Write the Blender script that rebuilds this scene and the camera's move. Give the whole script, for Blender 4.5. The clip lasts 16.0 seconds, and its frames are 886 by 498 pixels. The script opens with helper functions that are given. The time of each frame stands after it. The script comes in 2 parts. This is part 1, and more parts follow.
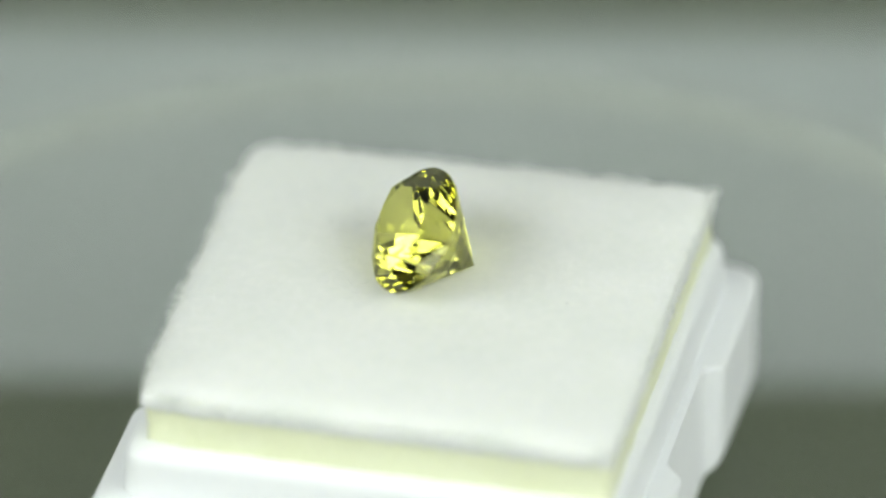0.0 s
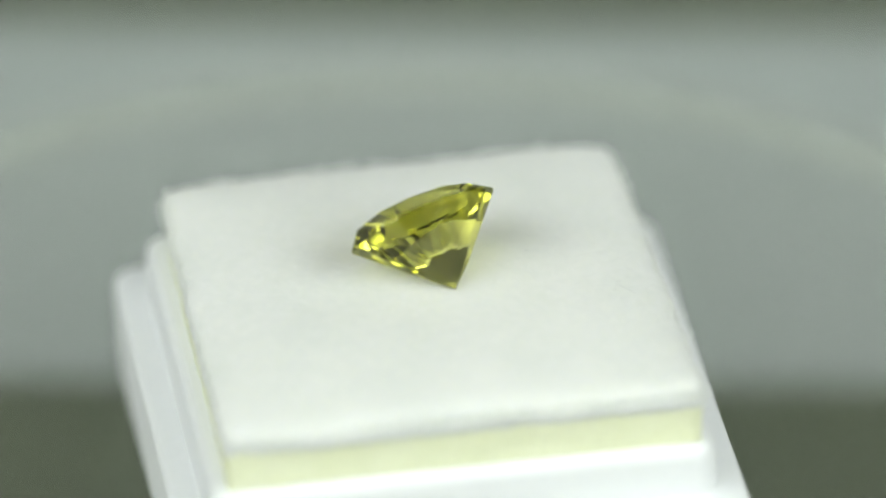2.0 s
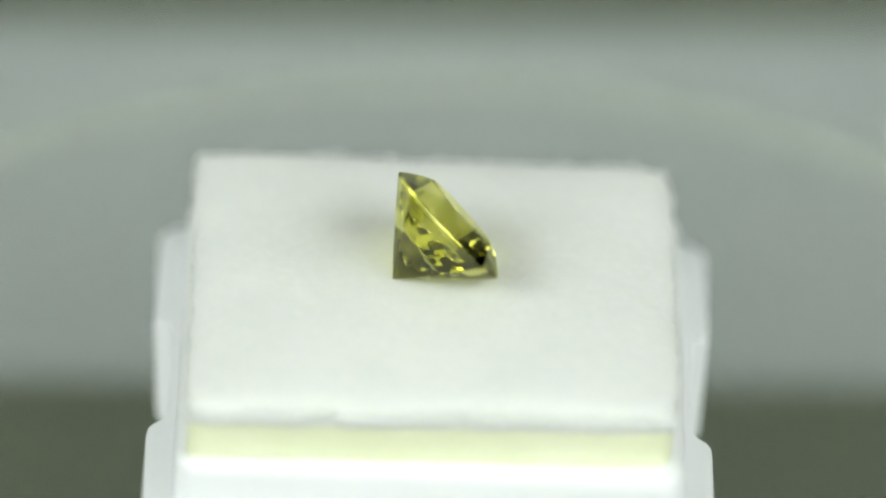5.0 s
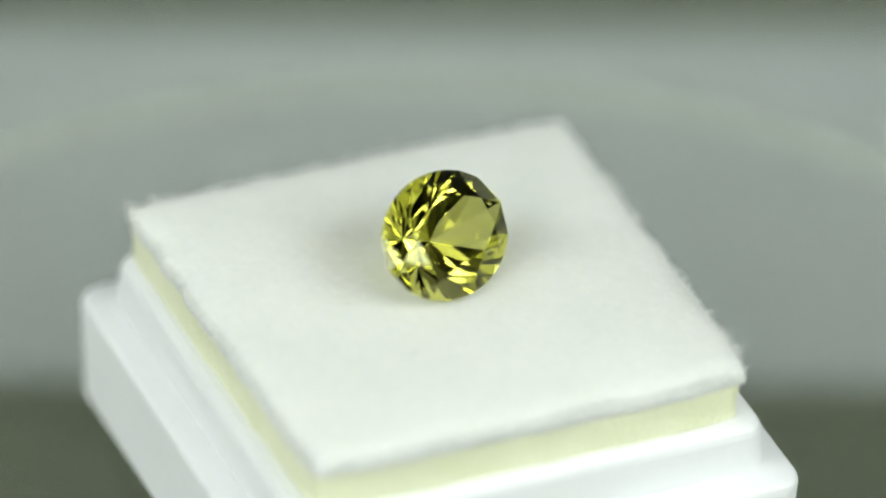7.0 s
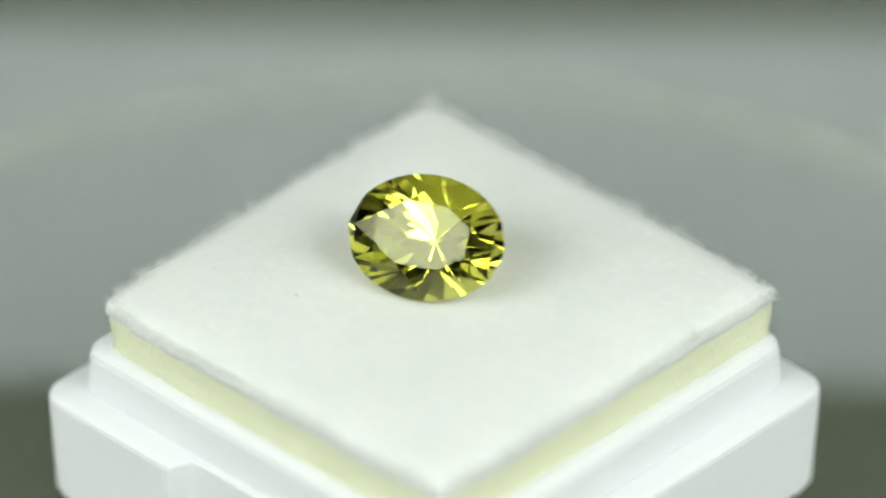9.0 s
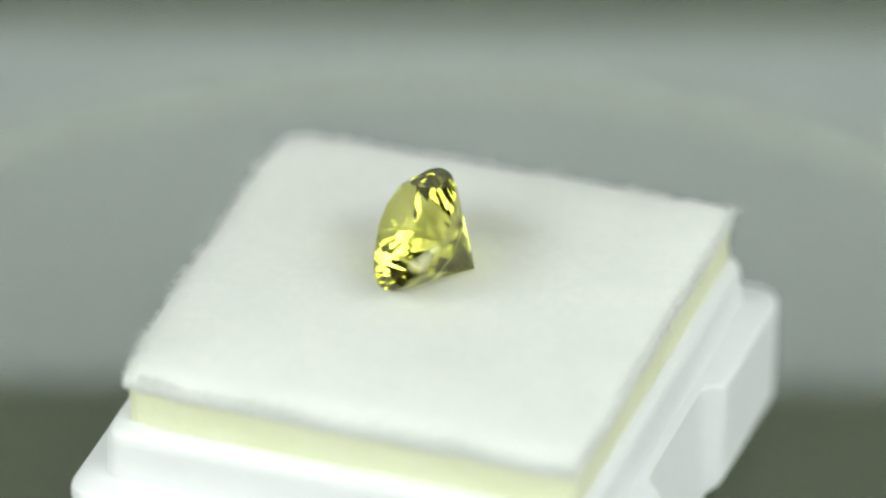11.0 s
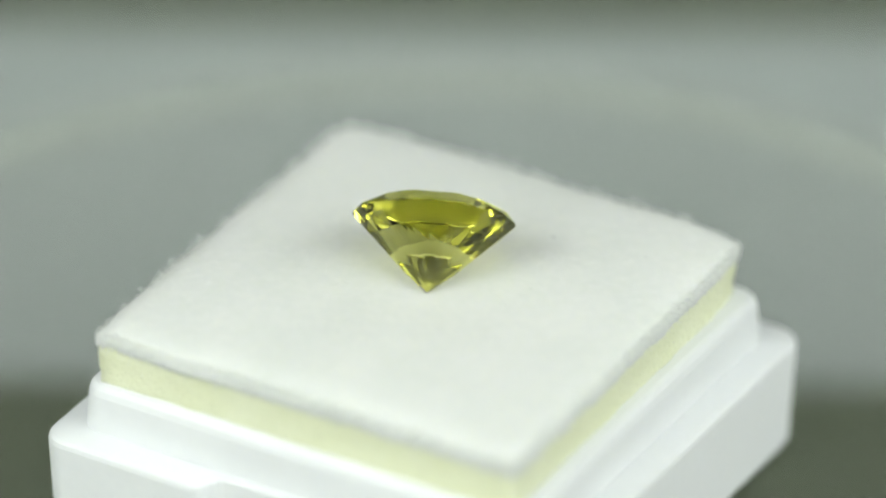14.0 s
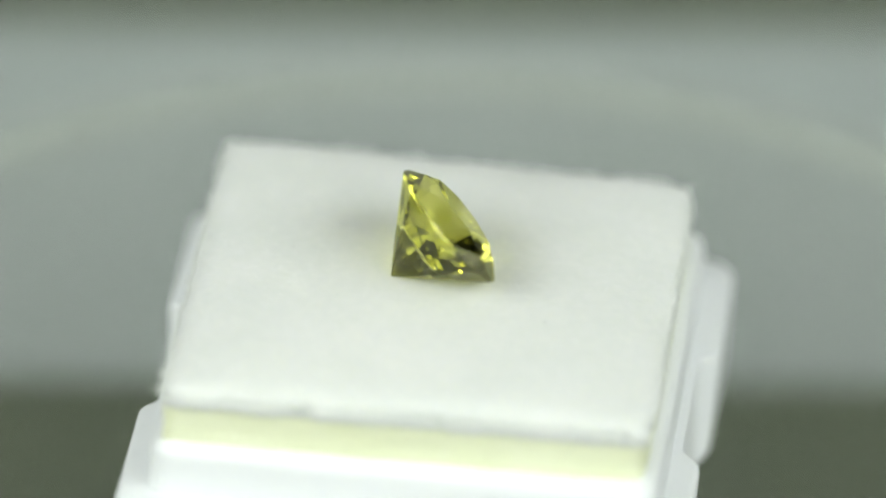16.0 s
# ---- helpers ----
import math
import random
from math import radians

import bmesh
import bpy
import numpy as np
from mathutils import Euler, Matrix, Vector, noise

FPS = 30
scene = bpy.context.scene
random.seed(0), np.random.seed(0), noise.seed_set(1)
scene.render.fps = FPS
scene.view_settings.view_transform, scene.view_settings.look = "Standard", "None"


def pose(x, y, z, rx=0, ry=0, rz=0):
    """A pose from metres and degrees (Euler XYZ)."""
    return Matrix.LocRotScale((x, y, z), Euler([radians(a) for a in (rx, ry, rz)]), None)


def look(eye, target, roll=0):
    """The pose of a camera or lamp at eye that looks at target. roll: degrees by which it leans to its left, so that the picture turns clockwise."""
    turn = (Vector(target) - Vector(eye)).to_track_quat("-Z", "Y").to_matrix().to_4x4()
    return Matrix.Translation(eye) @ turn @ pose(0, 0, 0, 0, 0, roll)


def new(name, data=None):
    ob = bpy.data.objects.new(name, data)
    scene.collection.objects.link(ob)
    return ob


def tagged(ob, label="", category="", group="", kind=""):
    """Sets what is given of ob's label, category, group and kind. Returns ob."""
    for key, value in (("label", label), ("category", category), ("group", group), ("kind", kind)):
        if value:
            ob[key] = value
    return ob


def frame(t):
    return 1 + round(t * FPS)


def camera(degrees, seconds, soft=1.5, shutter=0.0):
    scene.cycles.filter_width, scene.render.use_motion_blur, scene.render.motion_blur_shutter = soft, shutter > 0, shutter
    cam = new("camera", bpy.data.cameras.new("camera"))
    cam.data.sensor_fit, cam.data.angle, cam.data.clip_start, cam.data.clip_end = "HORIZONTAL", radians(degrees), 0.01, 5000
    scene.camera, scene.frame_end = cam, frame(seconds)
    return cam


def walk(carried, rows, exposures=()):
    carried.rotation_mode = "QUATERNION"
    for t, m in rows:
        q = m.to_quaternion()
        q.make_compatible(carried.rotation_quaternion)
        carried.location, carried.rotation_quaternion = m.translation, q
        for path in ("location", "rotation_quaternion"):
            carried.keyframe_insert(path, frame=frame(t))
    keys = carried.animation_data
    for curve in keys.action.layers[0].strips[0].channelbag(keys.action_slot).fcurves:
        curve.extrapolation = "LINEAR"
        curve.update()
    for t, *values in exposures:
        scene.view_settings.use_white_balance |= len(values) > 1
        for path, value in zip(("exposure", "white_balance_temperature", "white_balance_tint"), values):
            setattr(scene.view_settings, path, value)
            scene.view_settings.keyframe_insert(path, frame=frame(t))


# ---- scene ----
# A tabletop close-up: a yellow-green gemstone on a padded white box that turns on a clear disc.
MM = 0.001
SPIN = 33.328            # degrees a second, clockwise seen from above
START = 76.96            # the box's heading at the start, degrees
LIFT = 16.3              # height of the pad's rim over the glass disc, mm

# ---- camera: stands still ----
cam = camera(5.984, 16.0, soft=2.2)
EYE = Matrix.Translation((0.000165, -0.445016, 0.294282 + LIFT * MM)) @ pose(0, 0, 0, 90 - 33.2097, 0, -0.0673) @ pose(0, 0, 0, 0, 0, 0.5712)
walk(cam, [(0, EYE), (16.0, EYE)])
cam.data.dof.use_dof = True
scene.cycles.max_bounces = scene.cycles.transmission_bounces = 24
cam.data.dof.focus_distance = 0.5325
APERTURE = 0.033         # width of the lens opening, m
cam.data.dof.aperture_fstop = cam.data.lens * MM / APERTURE

# ---- light: a dim room and two soft lamps in front, either side of the lens ----
world = bpy.data.worlds.new("room_air")
scene.world = world
world.use_nodes = True
world.node_tree.nodes["Background"].inputs[0].default_value = (0.9, 1.0, 0.95, 1)
world.node_tree.nodes["Background"].inputs[1].default_value = 0.1


def softbox(name, eye, target, w, h, watts, colour, hot=0.0):
    data = bpy.data.lights.new(name, "AREA")
    data.shape, data.size, data.size_y = "RECTANGLE", w, h
    data.energy, data.color = watts, colour
    if hot:
        # the diffuser glows brightest before its bulb and dims towards its rim
        data.use_nodes = True
        nt = data.node_tree
        geo, far = nt.nodes.new("ShaderNodeNewGeometry"), nt.nodes.new("ShaderNodeVectorMath")
        glow, em = nt.nodes.new("ShaderNodeMapRange"), nt.nodes["Emission"]
        far.operation = "DISTANCE"
        far.inputs[1].default_value = (0.5, 0.5, 0)
        glow.interpolation_type = "SMOOTHSTEP"
        for key, value in (("From Min", 0.0), ("From Max", 0.62), ("To Min", hot), ("To Max", 0.5)):
            glow.inputs[key].default_value = value
        nt.links.new(geo.outputs["Parametric"], far.inputs[0])
        nt.links.new(far.outputs["Value"], glow.inputs["Value"])
        nt.links.new(glow.outputs[0], em.inputs["Strength"])
    ob = new(name, data)
    ob.matrix_world = look(eye, target)
    return ob


for side, name in ((-1, "softbox_west"), (1, "softbox_east")):
    softbox(name, (side * 0.305, -0.268, 0.312), (0, 0, 0.015), 0.58, 0.30, 2.12, (0.948, 1.0, 0.952), 2.2)
# Overhead fill added to lift the stone's dark facets; no such lamp is known.
softbox("overhead_fill", (0, -0.15, 1.44), (0, -0.15, 0), 1.2, 0.8, 0.2, (0.97, 1.0, 0.97))


# ---- materials ----
def material(name):
    m = bpy.data.materials.new(name)
    m.use_nodes = True
    nt = m.node_tree
    return m, nt, nt.nodes["Principled BSDF"]


def grain(nt, scale, detail=4.0, kind="ShaderNodeTexNoise"):
    co = nt.nodes.new("ShaderNodeTexCoord")
    tx = nt.nodes.new(kind)
    tx.inputs["Scale"].default_value = scale
    if kind == "ShaderNodeTexNoise":
        tx.inputs["Detail"].default_value = detail
    nt.links.new(co.outputs["Object"], tx.inputs["Vector"])
    return tx


def ramp(nt, source, a, b, lo=0.3, hi=0.7):
    r = nt.nodes.new("ShaderNodeValToRGB")
    r.color_ramp.elements[0].position, r.color_ramp.elements[1].position = lo, hi
    r.color_ramp.elements[0].color, r.color_ramp.elements[1].color = (*a, 1), (*b, 1)
    nt.links.new(source, r.inputs[0])
    return r


def bumped(nt, bsdf, source, strength, distance):
    b = nt.nodes.new("ShaderNodeBump")
    b.inputs["Strength"].default_value, b.inputs["Distance"].default_value = strength, distance
    nt.links.new(source, b.inputs["Height"])
    nt.links.new(b.outputs[0], bsdf.inputs["Normal"])


def two_scale(name, a, b, coarse, fine, rough, bump=0.2, depth=0.0001, spec=0.5):
    m, nt, bs = material(name)
    n1, n2 = grain(nt, coarse), grain(nt, fine, 6.0)
    mix = nt.nodes.new("ShaderNodeMath")
    mix.operation = "MULTIPLY_ADD"
    mix.inputs[1].default_value = 0.4
    nt.links.new(n2.outputs[0], mix.inputs[0])
    half = nt.nodes.new("ShaderNodeMath")
    half.operation = "MULTIPLY"
    half.inputs[1].default_value = 0.6
    nt.links.new(n1.outputs[0], half.inputs[0])
    nt.links.new(half.outputs[0], mix.inputs[2])
    nt.links.new(ramp(nt, mix.outputs[0], a, b).outputs[0], bs.inputs["Base Color"])
    bs.inputs["Roughness"].default_value = rough
    bs.inputs["Specular IOR Level"].default_value = spec
    bumped(nt, bs, n2.outputs[0], bump, depth)
    return m


PLASTIC = two_scale("white_plastic", (0.83, 0.855, 0.86), (0.87, 0.89, 0.895), 90, 1500, 0.55, 0.06, 0.00006, 0.35)
FIBRE = two_scale("white_fibre", (0.74, 0.77, 0.725), (0.82, 0.835, 0.795), 160, 1500, 0.95, 0.1, 0.00015, 0.1)
GREY_CARD = two_scale("grey_card", (0.258, 0.279, 0.273), (0.284, 0.301, 0.302), 25, 900, 0.8, 0.1, 0.0001, 0.2)
DARK_TABLE = two_scale("dark_table", (0.052, 0.064, 0.038), (0.092, 0.104, 0.066), 14, 700, 0.6, 0.15, 0.0002, 0.3)
WHITE_BOARD = two_scale("white_board", (0.80, 0.82, 0.80), (0.85, 0.86, 0.845), 6, 500, 0.85, 0.05, 0.0001, 0.2)
WALL = two_scale("wall_paint", (0.055, 0.058, 0.055), (0.075, 0.078, 0.075), 3, 120, 0.9)
BOUNCE_WALL = two_scale("bounce_wall_paint", (0.68, 0.70, 0.68), (0.74, 0.755, 0.74), 3, 120, 0.9)
METAL = two_scale("brushed_metal", (0.35, 0.36, 0.36), (0.45, 0.45, 0.44), 60, 2500, 0.35)
LINT = two_scale("dark_lint", (0.03, 0.025, 0.02), (0.08, 0.07, 0.06), 800, 6000, 0.9)


def translucent(m, weight, depth):
    bs = m.node_tree.nodes["Principled BSDF"]
    bs.inputs["Subsurface Weight"].default_value = weight
    bs.inputs["Subsurface Radius"].default_value = (1.0, 1.0, 0.9)
    bs.inputs["Subsurface Scale"].default_value = depth


translucent(PLASTIC, 0.25, 0.0008)
translucent(FIBRE, 0.8, 0.0014)


def fluff_material():
    m, nt, bs = material("loose_fibre")
    n = grain(nt, 300)
    tone = ramp(nt, n.outputs[0], (0.88, 0.90, 0.87), (0.94, 0.95, 0.93))
    d, t, mix = nt.nodes.new("ShaderNodeBsdfDiffuse"), nt.nodes.new("ShaderNodeBsdfTranslucent"), nt.nodes.new("ShaderNodeMixShader")
    nt.links.new(tone.outputs[0], d.inputs["Color"])
    nt.links.new(tone.outputs[0], t.inputs["Color"])
    nt.links.new(d.outputs[0], mix.inputs[1])
    nt.links.new(t.outputs[0], mix.inputs[2])
    nt.nodes.remove(bs)
    nt.links.new(mix.outputs[0], nt.nodes["Material Output"].inputs["Surface"])
    return m


FLUFF = fluff_material()


def foam_material():
    m, nt, bs = material("yellow_foam")
    v = grain(nt, 2600, kind="ShaderNodeTexVoronoi")
    n = grain(nt, 240)
    body = ramp(nt, n.outputs[0], (0.83, 0.865, 0.60), (0.88, 0.915, 0.67))
    # The shade inside the foam's pores is put into the colour here.
    pore_shade = ramp(nt, grain(nt, 4200, kind="ShaderNodeTexVoronoi").outputs["Distance"], (0.80, 0.82, 0.74), (1, 1, 1), 0.0, 0.35)
    mix = nt.nodes.new("ShaderNodeMix")
    mix.data_type, mix.blend_type = "RGBA", "MULTIPLY"
    mix.inputs["Factor"].default_value = 1.0
    nt.links.new(body.outputs[0], mix.inputs["A"])
    nt.links.new(pore_shade.outputs[0], mix.inputs["B"])
    nt.links.new(mix.outputs["Result"], bs.inputs["Base Color"])
    bs.inputs["Roughness"].default_value = 0.55
    translucent(m, 0.4, 0.0007)
    bumped(nt, bs, v.outputs["Distance"], 0.35, 0.0002)
    return m


def glass_material(name, colour, ior, rough=0.0):
    m, nt, bs = material(name)
    bs.inputs["Base Color"].default_value = (*colour, 1)
    bs.inputs["Transmission Weight"].default_value = 1.0
    bs.inputs["IOR"].default_value = ior
    bs.inputs["Roughness"].default_value = rough
    return m


def crystal_material(name, colour, ior):
    """Clear crystal that deepens in colour with every turn of the light inside it."""
    m, nt, bs = material(name)
    g = nt.nodes.new("ShaderNodeBsdfGlass")
    g.inputs["Color"].default_value = (*colour, 1)
    g.inputs["Roughness"].default_value = 0.0
    g.inputs["IOR"].default_value = ior
    nt.nodes.remove(bs)
    nt.links.new(g.outputs[0], nt.nodes["Material Output"].inputs["Surface"])
    return m


FOAM = foam_material()
GLINT_BEAD = two_scale("glint_bead", (0.80, 0.83, 0.66), (0.86, 0.88, 0.74), 300, 5000, 0.12)
GEM = crystal_material("yellow_green_crystal", (0.962, 0.96, 0.585), 1.745)
DISC = glass_material("clear_acrylic", (0.95, 0.97, 0.95), 1.18)
RING = two_scale("frosted_ring", (0.50, 0.53, 0.40), (0.58, 0.60, 0.46), 40, 900, 0.5)
RING.node_tree.nodes["Principled BSDF"].inputs["Alpha"].default_value = 0.13
INSET = two_scale("inset_film", (0.20, 0.225, 0.18), (0.24, 0.26, 0.21), 40, 900, 0.5)
INSET.node_tree.nodes["Principled BSDF"].inputs["Alpha"].default_value = 0.10


# ---- building tools ----
def finish(name, bm, material, smooth=False):
    me = bpy.data.meshes.new(name)
    bmesh.ops.recalc_face_normals(bm, faces=bm.faces)
    for f in bm.faces:
        f.smooth = smooth
    bm.to_mesh(me)
    bm.free()
    me.materials.append(material)
    return me


def part(name, bm, material, parent, label="", smooth=False):
    ob = new(name, finish(name, bm, material, smooth))
    ob.parent = parent
    return tagged(ob, label)


def thing(name, bm, material, label, category, smooth=False, kind=""):
    return tagged(new(name, finish(name, bm, material, smooth)), label, category, kind=kind)


def box(bm, x0, x1, y0, y1, z0, z1):
    vs = [bm.verts.new((x, y, z)) for z in (z0, z1) for x, y in ((x0, y0), (x1, y0), (x1, y1), (x0, y1))]
    for q in ((3, 2, 1, 0), (4, 5, 6, 7), (0, 1, 5, 4), (1, 2, 6, 5), (2, 3, 7, 6), (3, 0, 4, 7)):
        bm.faces.new([vs[i] for i in q])
    return bm


def block(x0, x1, y0, y1, z0, z1, bevel=0.0):
    bm = box(bmesh.new(), x0, x1, y0, y1, z0, z1)
    if bevel:
        bmesh.ops.bevel(bm, geom=bm.edges[:], offset=bevel, segments=2, affect="EDGES", profile=0.5)
    return bm


def rounded_ring(half, radius, steps=10):
    """Outline of a square with rounded corners."""
    pts = []
    for k in range(4):
        cx, cy = ((1, 1), (-1, 1), (-1, -1), (1, -1))[k]
        for i in range(steps + 1):
            a = math.pi / 2 * (k + i / steps)
            pts.append((cx * (half - radius) + radius * math.cos(a), cy * (half - radius) + radius * math.sin(a)))
    return pts


def notched_ring(half, radius, wide, deep):
    """The rounded square with a thumb notch in two opposite sides, wide to either side, cut in to deep."""
    pts, out = rounded_ring(half, radius), []
    for i, p in enumerate(pts):
        out.append(p)
        q = pts[(i + 1) % len(pts)]
        if abs(p[1] - q[1]) < 1e-6 and abs(p[0] - q[0]) > 2:
            way = 1 if q[0] > p[0] else -1
            d = min(half, deep)
            for x, k in ((-1.16, 0), (-1.09, 0.05), (-1.04, 0.2), (-0.99, 0.55), (-0.93, 0.85), (-0.85, 0.96), (-0.7, 1), (0, 1), (0.7, 1), (0.85, 0.96), (0.93, 0.85), (0.99, 0.55), (1.04, 0.2), (1.09, 0.05), (1.16, 0)):
                out.append((way * x * wide, math.copysign(half + (d - half) * k, p[1])))
    return out


def lathe_square(profile, cx, cy, turn, close_top=True, outline=rounded_ring):
    """Rounded-square tub from rows of (half width, corner radius, height), in mm."""
    bm = bmesh.new()
    c, s = math.cos(turn), math.sin(turn)
    rows = []
    for half, radius, z in profile:
        rows.append([bm.verts.new(((cx + c * x - s * y) * MM, (cy + s * x + c * y) * MM, z * MM)) for x, y in outline(half, radius)])
    for a, b in zip(rows, rows[1:]):
        n = len(a)
        for i in range(n):
            bm.faces.new((a[i], a[(i + 1) % n], b[(i + 1) % n], b[i]))
    bm.faces.new(rows[0])
    if close_top:
        bm.faces.new(rows[-1])
    return bm


def tube(bm, r0, r1, z0, z1, n=96):
    """A ring of square section."""
    loops = [[bm.verts.new((r * math.cos(2 * math.pi * i / n), r * math.sin(2 * math.pi * i / n), z)) for i in range(n)]
             for r, z in ((r0, z0), (r1, z0), (r1, z1), (r0, z1))]
    for k in range(4):
        a, b = loops[k], loops[(k + 1) % 4]
        for i in range(n):
            bm.faces.new((a[i], a[(i + 1) % n], b[(i + 1) % n], b[i]))
    return bm


def drum(bm, rows, n=96):
    """A solid of turning from rows of (radius, height)."""
    loops = [[bm.verts.new((r * math.cos(2 * math.pi * i / n), r * math.sin(2 * math.pi * i / n), z)) for i in range(n)] for r, z in rows]
    for a, b in zip(loops, loops[1:]):
        for i in range(n):
            bm.faces.new((a[i], a[(i + 1) % n], b[(i + 1) % n], b[i]))
    bm.faces.new(loops[0])
    bm.faces.new(loops[-1])
    return bm


# ---- the room: plain walls that close the place, and the table ----
TABLE_Z = -0.024


def room():
    # The unseen north wall is set close and white to bounce light into the stone.
    for name, b, m in (("floor", (-1.4, 1.4, -1.4, 0.9, -0.85, -0.80), WALL), ("ceiling", (-1.4, 1.4, -1.4, 0.9, 1.5, 1.55), WALL),
                       ("wall_north", (-1.4, 1.4, 0.9, 1.0, -0.8, 1.5), BOUNCE_WALL), ("wall_south", (-1.4, 1.4, -1.5, -1.4, -0.8, 1.5), WALL),
                       ("wall_east", (1.4, 1.5, -1.4, 0.9, -0.8, 1.5), WALL), ("wall_west", (-1.5, -1.4, -1.4, 0.9, -0.8, 1.5), WALL)):
        thing(name, block(*b), m, ("unseen light-bouncing white " if m is BOUNCE_WALL else "plain dark grey painted ") + name.split("_")[0] + " around the table", name.split("_")[0], kind="structure")
    table = tagged(new("table"), "dark olive work table under the clear turntable", "table")
    part("tabletop", block(-0.6, 0.6, -0.5, 0.6, TABLE_Z - 0.03, TABLE_Z, 0.003), DARK_TABLE, table)
    for x in (-0.55, 0.55):
        for y in (-0.45, 0.55):
            part("leg", block(x - 0.025, x + 0.025, y - 0.025, y + 0.025, -0.8, TABLE_Z - 0.03), DARK_TABLE, table)
    thing("grey_card", block(-0.30, 0.30, 0.047, 0.093, TABLE_Z, TABLE_Z + 0.0015, 0.0003), GREY_CARD,
          "long matte grey card strip lying on the dark table", "card")
    # Upright board out of view, added as a reflector behind the stone.
    thing("backdrop", block(-0.45, 0.45, 0.33, 0.335, TABLE_Z, 0.160, 0.001), WHITE_BOARD,
          "unseen matte white board added behind the stone to bounce light", "backdrop", kind="structure")


room()


# ---- turntable: clear disc with a frosted ring on a small hub ----
def turntable():
    top = tagged(new("turntable"), "clear glossy acrylic turntable disc with a pale frosted ring", "turntable")
    disc = part("disc", drum(bmesh.new(), [(0.1095, -0.003), (0.11, -0.0025), (0.11, -0.0005), (0.1095, 0.0)]), DISC, top)
    disc.visible_shadow = False
    part("ring", tube(bmesh.new(), 0.0486, 0.0522, 0.00005, 0.0003), RING, top, "pale frosted ring").visible_shadow = False
    part("inset", drum(bmesh.new(), [(0.0485, 0.00005), (0.0485, 0.00025)]), INSET, top, "faint grey-green film inside the ring").visible_shadow = False
    part("hub", drum(bmesh.new(), [(0.012, TABLE_Z), (0.012, -0.0062), (0.009, -0.0055), (0.009, -0.003)], 48), METAL, top, "short metal hub under the disc")
    return top


TURNTABLE = turntable()

# ---- the box ----
BOX_AT = (-0.46, 0.18, -0.0101)


def gem_box():
    ob = tagged(new("gem_box"), "small square white plastic display box holding foam and padding", "box")
    lo = -15.48
    part("base", lathe_square([(16.6, 1.2, lo), (17.2, 1.5, lo + 0.25), (17.55, 1.7, lo + 0.9), (17.8, 1.7, -7.8), (17.74, 1.7, -7.5), (17.58, 1.6, -7.32), (17.35, 1.5, -7.22), (16.6, 1.5, -7.08),
                               (15.6, 1.3, -6.95)], *BOX_AT, outline=lambda h, r: notched_ring(h, r, 5.7, 16.55)), PLASTIC, ob, "white plastic outer base with a stepped shoulder and two thumb notches")
    part("insert", lathe_square([(16.0, 1.5, -7.1), (15.94, 1.5, -6.0), (15.85, 1.5, -4.5), (15.72, 1.4, -4.1), (15.5, 1.3, -3.85), (15.2, 1.2, -3.72), (14.6, 1.0, -3.7)],
                                *BOX_AT), PLASTIC, ob, "white plastic inner tray")
    return ob


BOX = gem_box()


def pad_corner(u, v, grow=1.0):
    """Place on the slightly skewed pad, u and v from -1 to 1."""
    a, b = (u + 1) / 2, (v + 1) / 2
    x = (1 - b) * ((1 - a) * -15.5 + a * 14.46) + b * ((1 - a) * -15.05 + a * 14.3)
    y = (1 - a) * ((1 - b) * -15.0 + b * 15.28) + a * ((1 - b) * -15.1 + b * 15.28)
    if v > 0:
        grow *= 1 - 0.026 * abs(u * v) ** 7
    return x * grow, y * grow


def foam_sheet():
    bm = bmesh.new()
    n, rows = 40, []
    rng = random.Random(3)
    edge = [(-1 + 2 * i / n, -1) for i in range(n)] + [(1, -1 + 2 * i / n) for i in range(n)] + [(1 - 2 * i / n, 1) for i in range(n)] + [(-1, 1 - 2 * i / n) for i in range(n)]
    for z, g in ((-3.95, 0.987), (-3.6, 0.992), (-3.1, 0.990), (-2.5, 0.989), (-1.8, 0.992), (-1.2, 0.996), (-0.8, 0.985)):
        row = []
        for u, v in edge:
            x, y = pad_corner(u, v, g)
            d = noise.noise((x * 0.5, y * 0.5, z * 0.8)) * 0.12 + rng.uniform(-0.03, 0.03)
            row.append(bm.verts.new(((x + d) * MM, (y + d) * MM, (z + 0.08 * noise.noise((x * 0.3, y * 0.3, 5))) * MM)))
        rows.append(row)
    for a, b in zip(rows, rows[1:]):
        for i in range(len(a)):
            bm.faces.new((a[i], a[(i + 1) % len(a)], b[(i + 1) % len(a)], b[i]))
    bm.faces.new(rows[0])
    bm.faces.new(rows[-1])
    sheet = tagged(new("foam_sheet"), "pale yellow porous foam sheet inside the white box", "foam")
    part("slab", bm, FOAM, sheet, smooth=True)
    # Glossy beads added on the foam's sides in place of glints from its pores.
    for _ in range(22):
        t, edge = rng.uniform(-0.97, 0.97), rng.randrange(4)
        x, y = pad_corner(*((t, -1), (1, t), (t, 1), (-1, t))[edge], 0.986)
        bm = bmesh.new()
        bmesh.ops.create_icosphere(bm, subdivisions=1, radius=rng.uniform(0.05, 0.11) * MM)
        bmesh.ops.translate(bm, verts=bm.verts, vec=Vector((x, y, rng.uniform(-3.3, -1.5))) * MM)
        part("glint", bm, GLINT_BEAD, sheet, "glossy bead added for a glint on the foam")
    return sheet


FOAM_OB = foam_sheet()


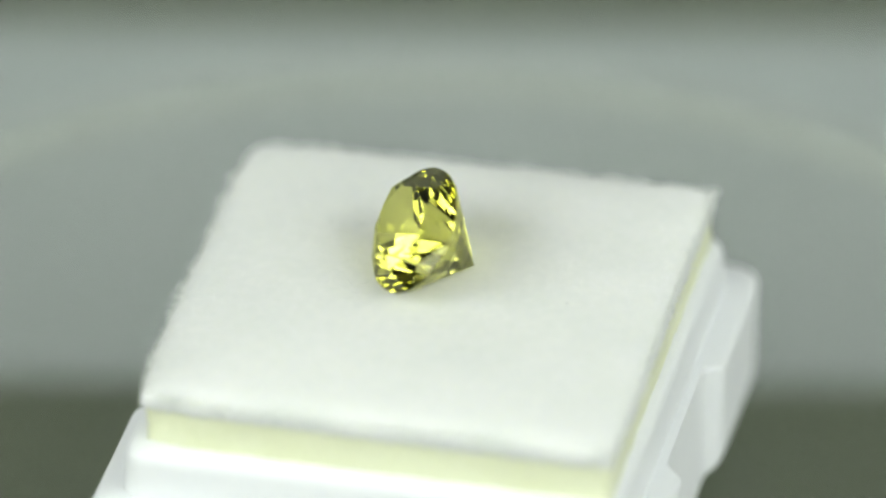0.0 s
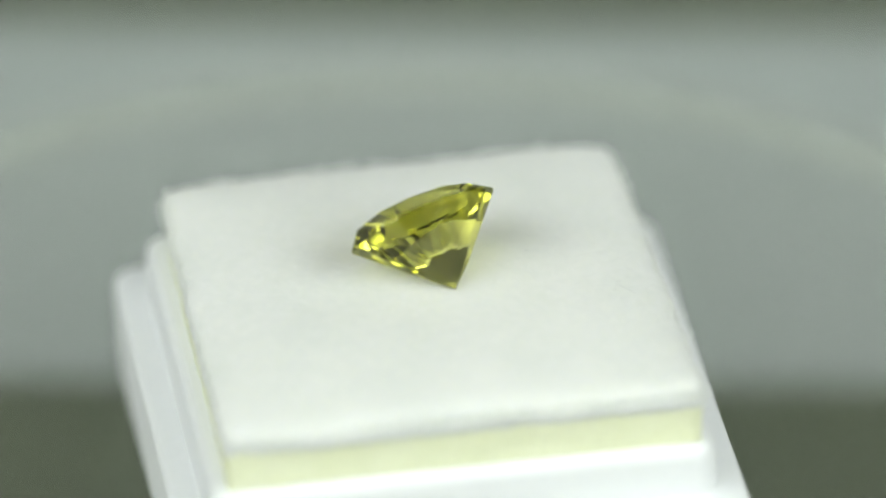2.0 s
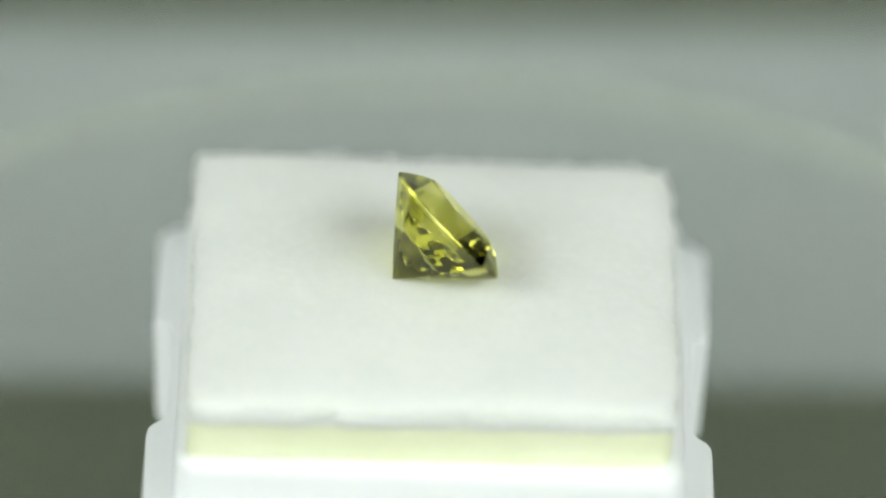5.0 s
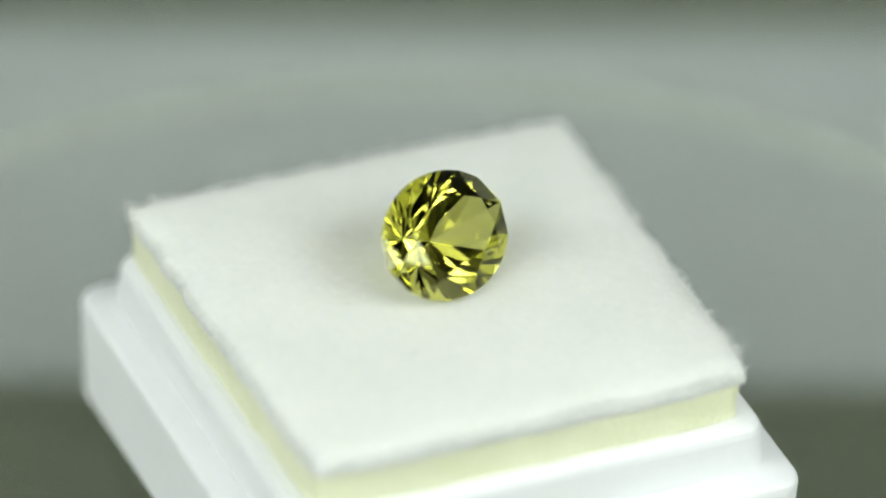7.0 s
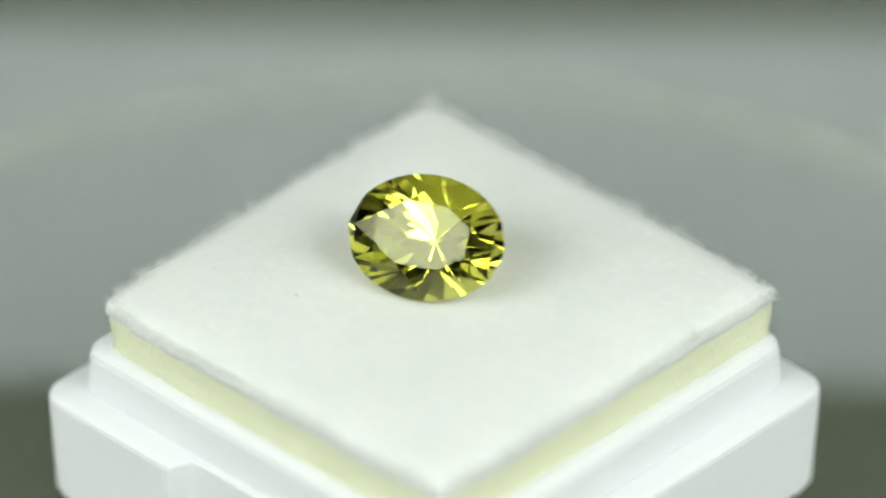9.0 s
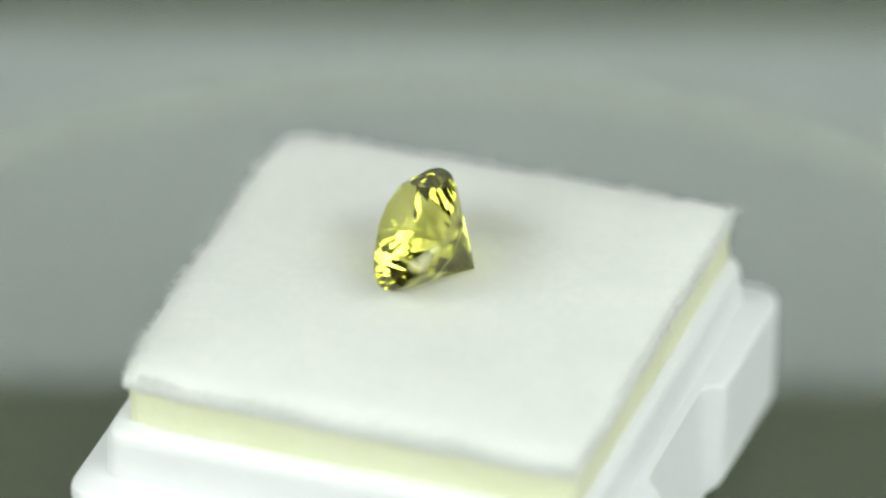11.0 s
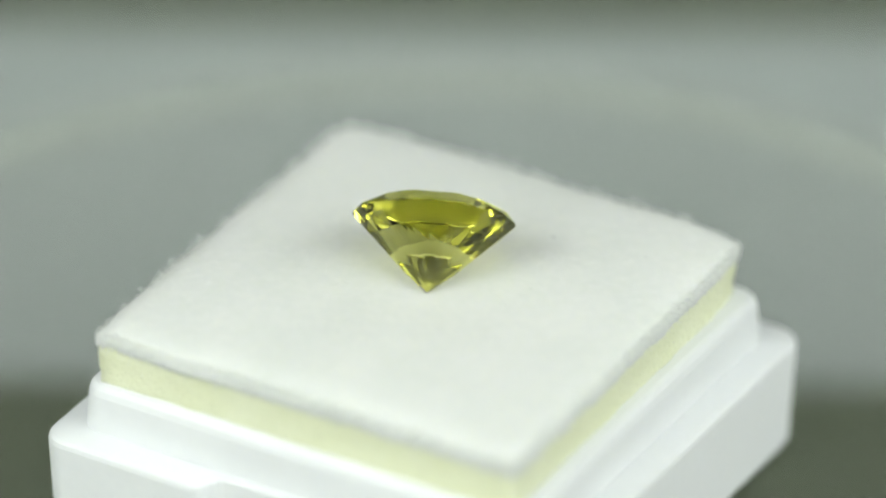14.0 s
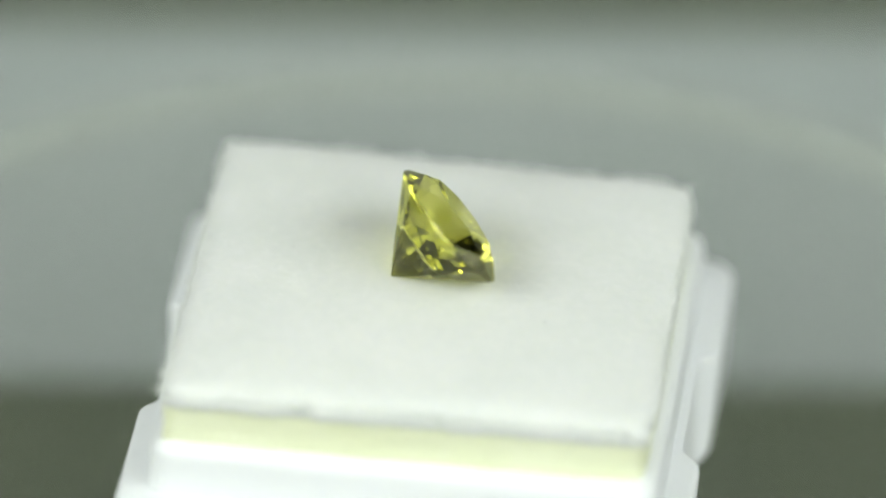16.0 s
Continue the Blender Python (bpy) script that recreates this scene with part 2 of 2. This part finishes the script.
def pad_height(u, v):
    """Top of the soft pad over its rim, mm."""
    x, y = pad_corner(u, v)
    dome = 0.94 * (1 - abs(u) ** 4) * (1 - abs(v) ** 4) + 0.30
    su, sv = max(0.0, (abs(u) - 0.90) / 0.10), max(0.0, (abs(v) - 0.90) / 0.10)
    s = min(1.0, math.hypot(su, sv))
    dome -= 0.42 * (1 - math.sqrt(1 - s * s))
    away = min(1.0, math.hypot(x - 0.0, y - 0.0) / 5.0) if abs(x) < 6 and abs(y) < 6 else 1.0
    return dome + away * (0.09 * noise.noise((x * 0.22, y * 0.22, 1.7)) + 0.015 * noise.noise((x * 1.3, y * 1.3, 4.2)))


def soft_pad():
    ob = tagged(new("cotton_pad"), "fluffy white cotton pad with frayed fibrous edges on yellow foam", "pad")
    bm = bmesh.new()
    n = 110
    warp = lambda k: math.sin(math.pi / 2 * (-1 + 2 * k / n) * 0.92) / math.sin(math.pi / 2 * 0.92)
    grid = []
    for i in range(n + 1):
        row = []
        for j in range(n + 1):
            u, v = warp(i), warp(j)
            x, y = pad_corner(u, v)
            e = 0.22 * noise.noise((x * 0.45, y * 0.45, 8.1)) + 0.10 * noise.noise((x * 2.1, y * 2.1, 3.3))
            m = max(abs(u), abs(v)) ** 8
            row.append(bm.verts.new(((x + e * m * u) * MM, (y + e * m * v) * MM, (pad_height(u, v) + 0.25 * e * m) * MM)))
        grid.append(row)
    for i in range(n):
        for j in range(n):
            bm.faces.new((grid[i][j], grid[i + 1][j], grid[i + 1][j + 1], grid[i][j + 1]))
    rim = [grid[i][0] for i in range(n)] + [grid[n][j] for j in range(n)] + [grid[n - i][n] for i in range(n)] + [grid[0][n - j] for j in range(n)]
    last = rim
    for k, g in ((0.35, 1.006), (0.7, 1.008), (0.93, 1.006), (1.0, 1.0), (1.02, 0.95)):
        row = []
        for p in rim:
            low = -1.15 + 0.05 * noise.noise((p.co.x * 400, p.co.y * 400, 2.2)) + 0.03 * noise.noise((p.co.x * 1900, p.co.y * 1900, 6.6))
            top_z = p.co.z / MM
            row.append(bm.verts.new((p.co.x * g, p.co.y * g, (top_z + (low - top_z) * k) * MM)))
        for i in range(len(row)):
            bm.faces.new((last[i], row[i], row[(i + 1) % len(row)], last[(i + 1) % len(row)]))
        last = row
    bm.faces.new(last)
    part("batting", bm, FIBRE, ob, smooth=True)
    # loose fibres: frayed along the rim, flat on the top
    rng = random.Random(11)
    verts, faces = [], []

    def fibre(p, d, length, width, droop):
        d = Vector(d).normalized()
        side = d.cross(Vector((rng.uniform(-1, 1), rng.uniform(-1, 1), rng.uniform(-1, 1)))).normalized() * width
        base, k = len(verts), 3
        bend = Vector((rng.uniform(-1, 1), rng.uniform(-1, 1), rng.uniform(-1, 1))) * 0.35
        for i in range(k + 1):
            s = i / k
            c = Vector(p) + (d * s + bend * s * s) * length - Vector((0, 0, droop * s * s))
            wdt = side * (1 - 0.7 * s)
            verts.extend(((c - wdt) * MM, (c + wdt) * MM))
        for i in range(k):
            a = base + 2 * i
            faces.append((a, a + 1, a + 3, a + 2))

    for _ in range(9000):
        t, edge = rng.uniform(-1, 1), rng.randrange(4)
        if rng.random() < 0.10:
            t = math.copysign(1 - abs(rng.gauss(0, 0.05)), t)
        q = 1 - abs(rng.gauss(0, 0.012))
        u, v = ((t, -q), (q, t), (t, q), (-q, t))[edge]
        out = ((0, -1), (1, 0), (0, 1), (-1, 0))[edge]
        x, y = pad_corner(u, v)
        clump = 0.5 + 0.9 * max(0.0, noise.noise((x * 0.9, y * 0.9, 2.0)) + 0.3)
        fibre((x, y, pad_height(u, v) - rng.uniform(0.0, 0.2) - 0.01), (out[0] + rng.uniform(-0.9, 0.9), out[1] + rng.uniform(-0.9, 0.9), rng.uniform(0.0, 0.9)),
              clump * rng.uniform(0.2, 0.7) * (0.6 if v > 0.93 and abs(u) > 0.9 else 1.0), rng.uniform(0.008, 0.016), rng.uniform(0, 0.15))
    # short fluff down the cut side of the pad
    for _ in range(9000):
        t, edge = rng.uniform(-1, 1), rng.randrange(4)
        u, v = ((t, -1), (1, t), (t, 1), (-1, t))[edge]
        out = ((0, -1), (1, 0), (0, 1), (-1, 0))[edge]
        x, y = pad_corner(u, v, 0.998)
        fibre((x, y, pad_height(u, v) - rng.uniform(0.0, 1.0)), (out[0] + rng.uniform(-1.2, 1.2), out[1] + rng.uniform(-1.2, 1.2), rng.uniform(-0.5, 0.9)),
              rng.uniform(0.15, 0.5), rng.uniform(0.010, 0.020), rng.uniform(0, 0.1))
    for _ in range(60):
        t, edge = rng.uniform(-1, 1), rng.randrange(4)
        out = ((0, -1), (1, 0), (0, 1), (-1, 0))[edge]
        lean = (out[0] + rng.uniform(-0.8, 0.8), out[1] + rng.uniform(-0.8, 0.8), rng.uniform(-0.1, 0.9))
        for _ in range(30):
            q, tt = 1 - abs(rng.gauss(0, 0.01)), max(-1.0, min(1.0, t + rng.gauss(0, 0.018)))
            u, v = ((tt, -q), (q, tt), (tt, q), (-q, tt))[edge]
            x, y = pad_corner(u, v)
            fibre((x, y, pad_height(u, v) - rng.uniform(0.0, 0.3)), [c + rng.uniform(-0.35, 0.35) for c in lean], rng.uniform(0.2, 0.75), rng.uniform(0.007, 0.013), rng.uniform(0, 0.1))
    for _ in range(9000):
        u, v = rng.uniform(-0.97, 0.97), rng.uniform(-0.97, 0.97)
        x, y = pad_corner(u, v)
        if math.hypot(x, y) < 4.5:
            continue
        a = rng.uniform(0, 6.283)
        fibre((x, y, pad_height(u, v) - 0.02), (math.cos(a), math.sin(a), rng.uniform(0.0, 0.22)), rng.uniform(0.3, 1.1), rng.uniform(0.005, 0.010), rng.uniform(0.05, 0.2))
    me = bpy.data.meshes.new("fringe")
    me.from_pydata([tuple(p) for p in verts], [], faces)
    me.materials.append(FLUFF)
    f = new("fringe", me)
    f.parent = ob
    tagged(f, "loose white cotton fibres", kind="stuff")
    return ob


PAD = soft_pad()


# ---- the stone: an oval brilliant lying on its pavilion ----
STONE_AT = Vector((-0.357, 0.878, 4.508))
STONE_N = Vector((-0.2982, 0.6947, 0.6546))
STONE_U = Vector((-0.9106, -0.4126, 0.0230))
HALF_LONG, HALF_SHORT, DEPTH, CROWN, GIRDLE = 5.12, 3.98, 4.86, 1.12, 0.10
CROWN_ANGLE, LOWER_HALF = radians(32), 0.26
STARS = (0.66, 0.57, 0.66, 0.62)                    # how high the star facets end, as a share of the crown
MAINS = (30, 69, 111, 150, 210, 249, 291, 330)      # the main facets round the oval, degrees


def facet_planes():
    """The stone's facets as half spaces (part, normal, distance), in its own axes."""
    up = Vector((0, 0, 1))
    turns = [radians(d) for i, m in enumerate(MAINS) for d in (m, (m + (MAINS[i + 1] if i < 7 else MAINS[0] + 360)) / 2)]
    rim = lambda k, z: Vector((HALF_LONG * math.cos(turns[k % 16]), HALF_SHORT * math.sin(turns[k % 16]), z))
    outward = lambda k: Vector((math.cos(turns[k % 16]) / HALF_LONG, math.sin(turns[k % 16]) / HALF_SHORT, 0)).normalized()

    def through_points(p, q, w):
        n = (q - p).cross(w - p).normalized()
        return (n, n.dot(p)) if n.dot(p) > 0 else (-n, -n.dot(p))

    def meet(a, b, c):
        m = Matrix((a[0], b[0], c[0]))
        return m.inverted() @ Vector((a[1], b[1], c[1]))

    planes = [("table_facet", up, GIRDLE + CROWN)]
    culet = Vector((0, 0, -DEPTH))
    mains, lows, tips = [], [], []
    for i in range(8):
        h, p = outward(2 * i), rim(2 * i, GIRDLE)
        n = h * math.sin(CROWN_ANGLE) + up * math.cos(CROWN_ANGLE)
        mains.append((n, n.dot(p)))
        tips.append(p - h * (CROWN / math.tan(CROWN_ANGLE)) + up * CROWN)
        p = rim(2 * i, -GIRDLE)
        n = (h * (DEPTH - GIRDLE) - up * h.dot(p)).normalized()
        lows.append((n, n.dot(p)))
    for i in range(8):
        j = (i + 1) % 8
        mid = meet(mains[i], mains[j], (up, GIRDLE + CROWN * STARS[i % 4]))
        star = through_points(tips[i], tips[j], mid)
        way = lows[i][0].cross(lows[j][0])
        way = way if way.z > 0 else -way
        deep = culet + way * ((DEPTH - GIRDLE) * LOWER_HALF / way.z)
        planes += [("crown", *mains[i]), ("crown", *star), ("pavilion", *lows[i])]
        for k in (2 * i, 2 * i + 1):
            planes.append(("crown", *through_points(rim(k, GIRDLE), rim(k + 1, GIRDLE), mid)))
            planes.append(("pavilion", *through_points(rim(k, -GIRDLE), rim(k + 1, -GIRDLE), deep)))
    for k in range(96):
        a = 2 * math.pi * (k + 0.5) / 96
        n = Vector((math.cos(a) / HALF_LONG, math.sin(a) / HALF_SHORT, 0)).normalized()
        planes.append(("girdle", n, n.dot(Vector((HALF_LONG * math.cos(a), HALF_SHORT * math.sin(a), 0)))))
    return planes


def facet_outline(planes, i):
    """The polygon that all other half spaces leave of facet i."""
    _, n, d = planes[i]
    a = n.orthogonal().normalized()
    b = n.cross(a)
    poly = [n * d + a * x + b * y for x, y in ((20, 20), (-20, 20), (-20, -20), (20, -20))]
    if (poly[1] - poly[0]).cross(poly[2] - poly[0]).dot(n) < 0:
        poly.reverse()
    for j, (_, m, e) in enumerate(planes):
        if j == i:
            continue
        cut = []
        for k, p in enumerate(poly):
            q = poly[(k + 1) % len(poly)]
            sp, sq = m.dot(p) - e, m.dot(q) - e
            if sp <= 1e-5:
                cut.append(p)
            if (sp < -1e-5 and sq > 1e-5) or (sp > 1e-5 and sq < -1e-5):
                cut.append(p + (q - p) * (sp / (sp - sq)))
        poly = cut
        if len(poly) < 3:
            return []
    return poly


def gemstone():
    n = STONE_N.normalized()
    u = (STONE_U - n * STONE_U.dot(n)).normalized()
    v = n.cross(u)
    planes = facet_planes()
    stone = tagged(new("gemstone"), "faceted oval yellow-green transparent gemstone lying tilted on white cotton", "gemstone")
    for name in ("table_facet", "crown", "girdle", "pavilion"):
        places, index, rows = [], {}, []
        for i, plane in enumerate(planes):
            row = []
            for p in facet_outline(planes, i) if plane[0] == name else ():
                key = (round(p.x, 3), round(p.y, 3), round(p.z, 3))
                if key not in index:
                    index[key] = len(places)
                    places.append((STONE_AT + u * p.x + v * p.y + n * p.z) * MM)
                if index[key] not in row:
                    row.append(index[key])
            if len(row) > 2:
                rows.append(row)
        me = bpy.data.meshes.new(name)
        me.from_pydata(places, [], rows)
        me.materials.append(GEM)
        new(name, me).parent = stone
    return stone


STONE = gemstone()


# ---- specks of lint on the pad ----
def lint_speck(x, y, size):
    bm = bmesh.new()
    bmesh.ops.create_icosphere(bm, subdivisions=1, radius=size * MM)
    for p in bm.verts:
        p.co = Vector((p.co.x * 1.5, p.co.y * 0.7, p.co.z * 0.6)) + Vector((x, y, pad_height(x / 15, y / 15) + 0.3 * size)) * MM
    return tagged(new("lint_speck", finish("lint_speck", bm, LINT)), "tiny dark speck of lint on the cotton pad", "lint", group="specks on the pad")


SPECKS = [lint_speck(x, y, s) for x, y, s in ((4.5, 7.6, 0.05), (6.35, 1.35, 0.028), (10.45, 8.85, 0.028), (-1.55, -9.05, 0.03))]


# ---- what moves: disc, box and all that lies on it turn together ----
def motions():
    lean = Matrix.Translation((0, 0, LIFT * MM)) @ pose(0, 0, 0, -1.561, -1.030, 0)
    times = [0.5 * i for i in range(33)]
    turn = lambda t: pose(0, 0, 0, 0, 0, START - SPIN * t)
    walk(TURNTABLE, [(t, turn(t)) for t in times])
    for ob in (BOX, FOAM_OB, PAD, STONE, *SPECKS):
        walk(ob, [(t, turn(t) @ lean) for t in times])


motions()
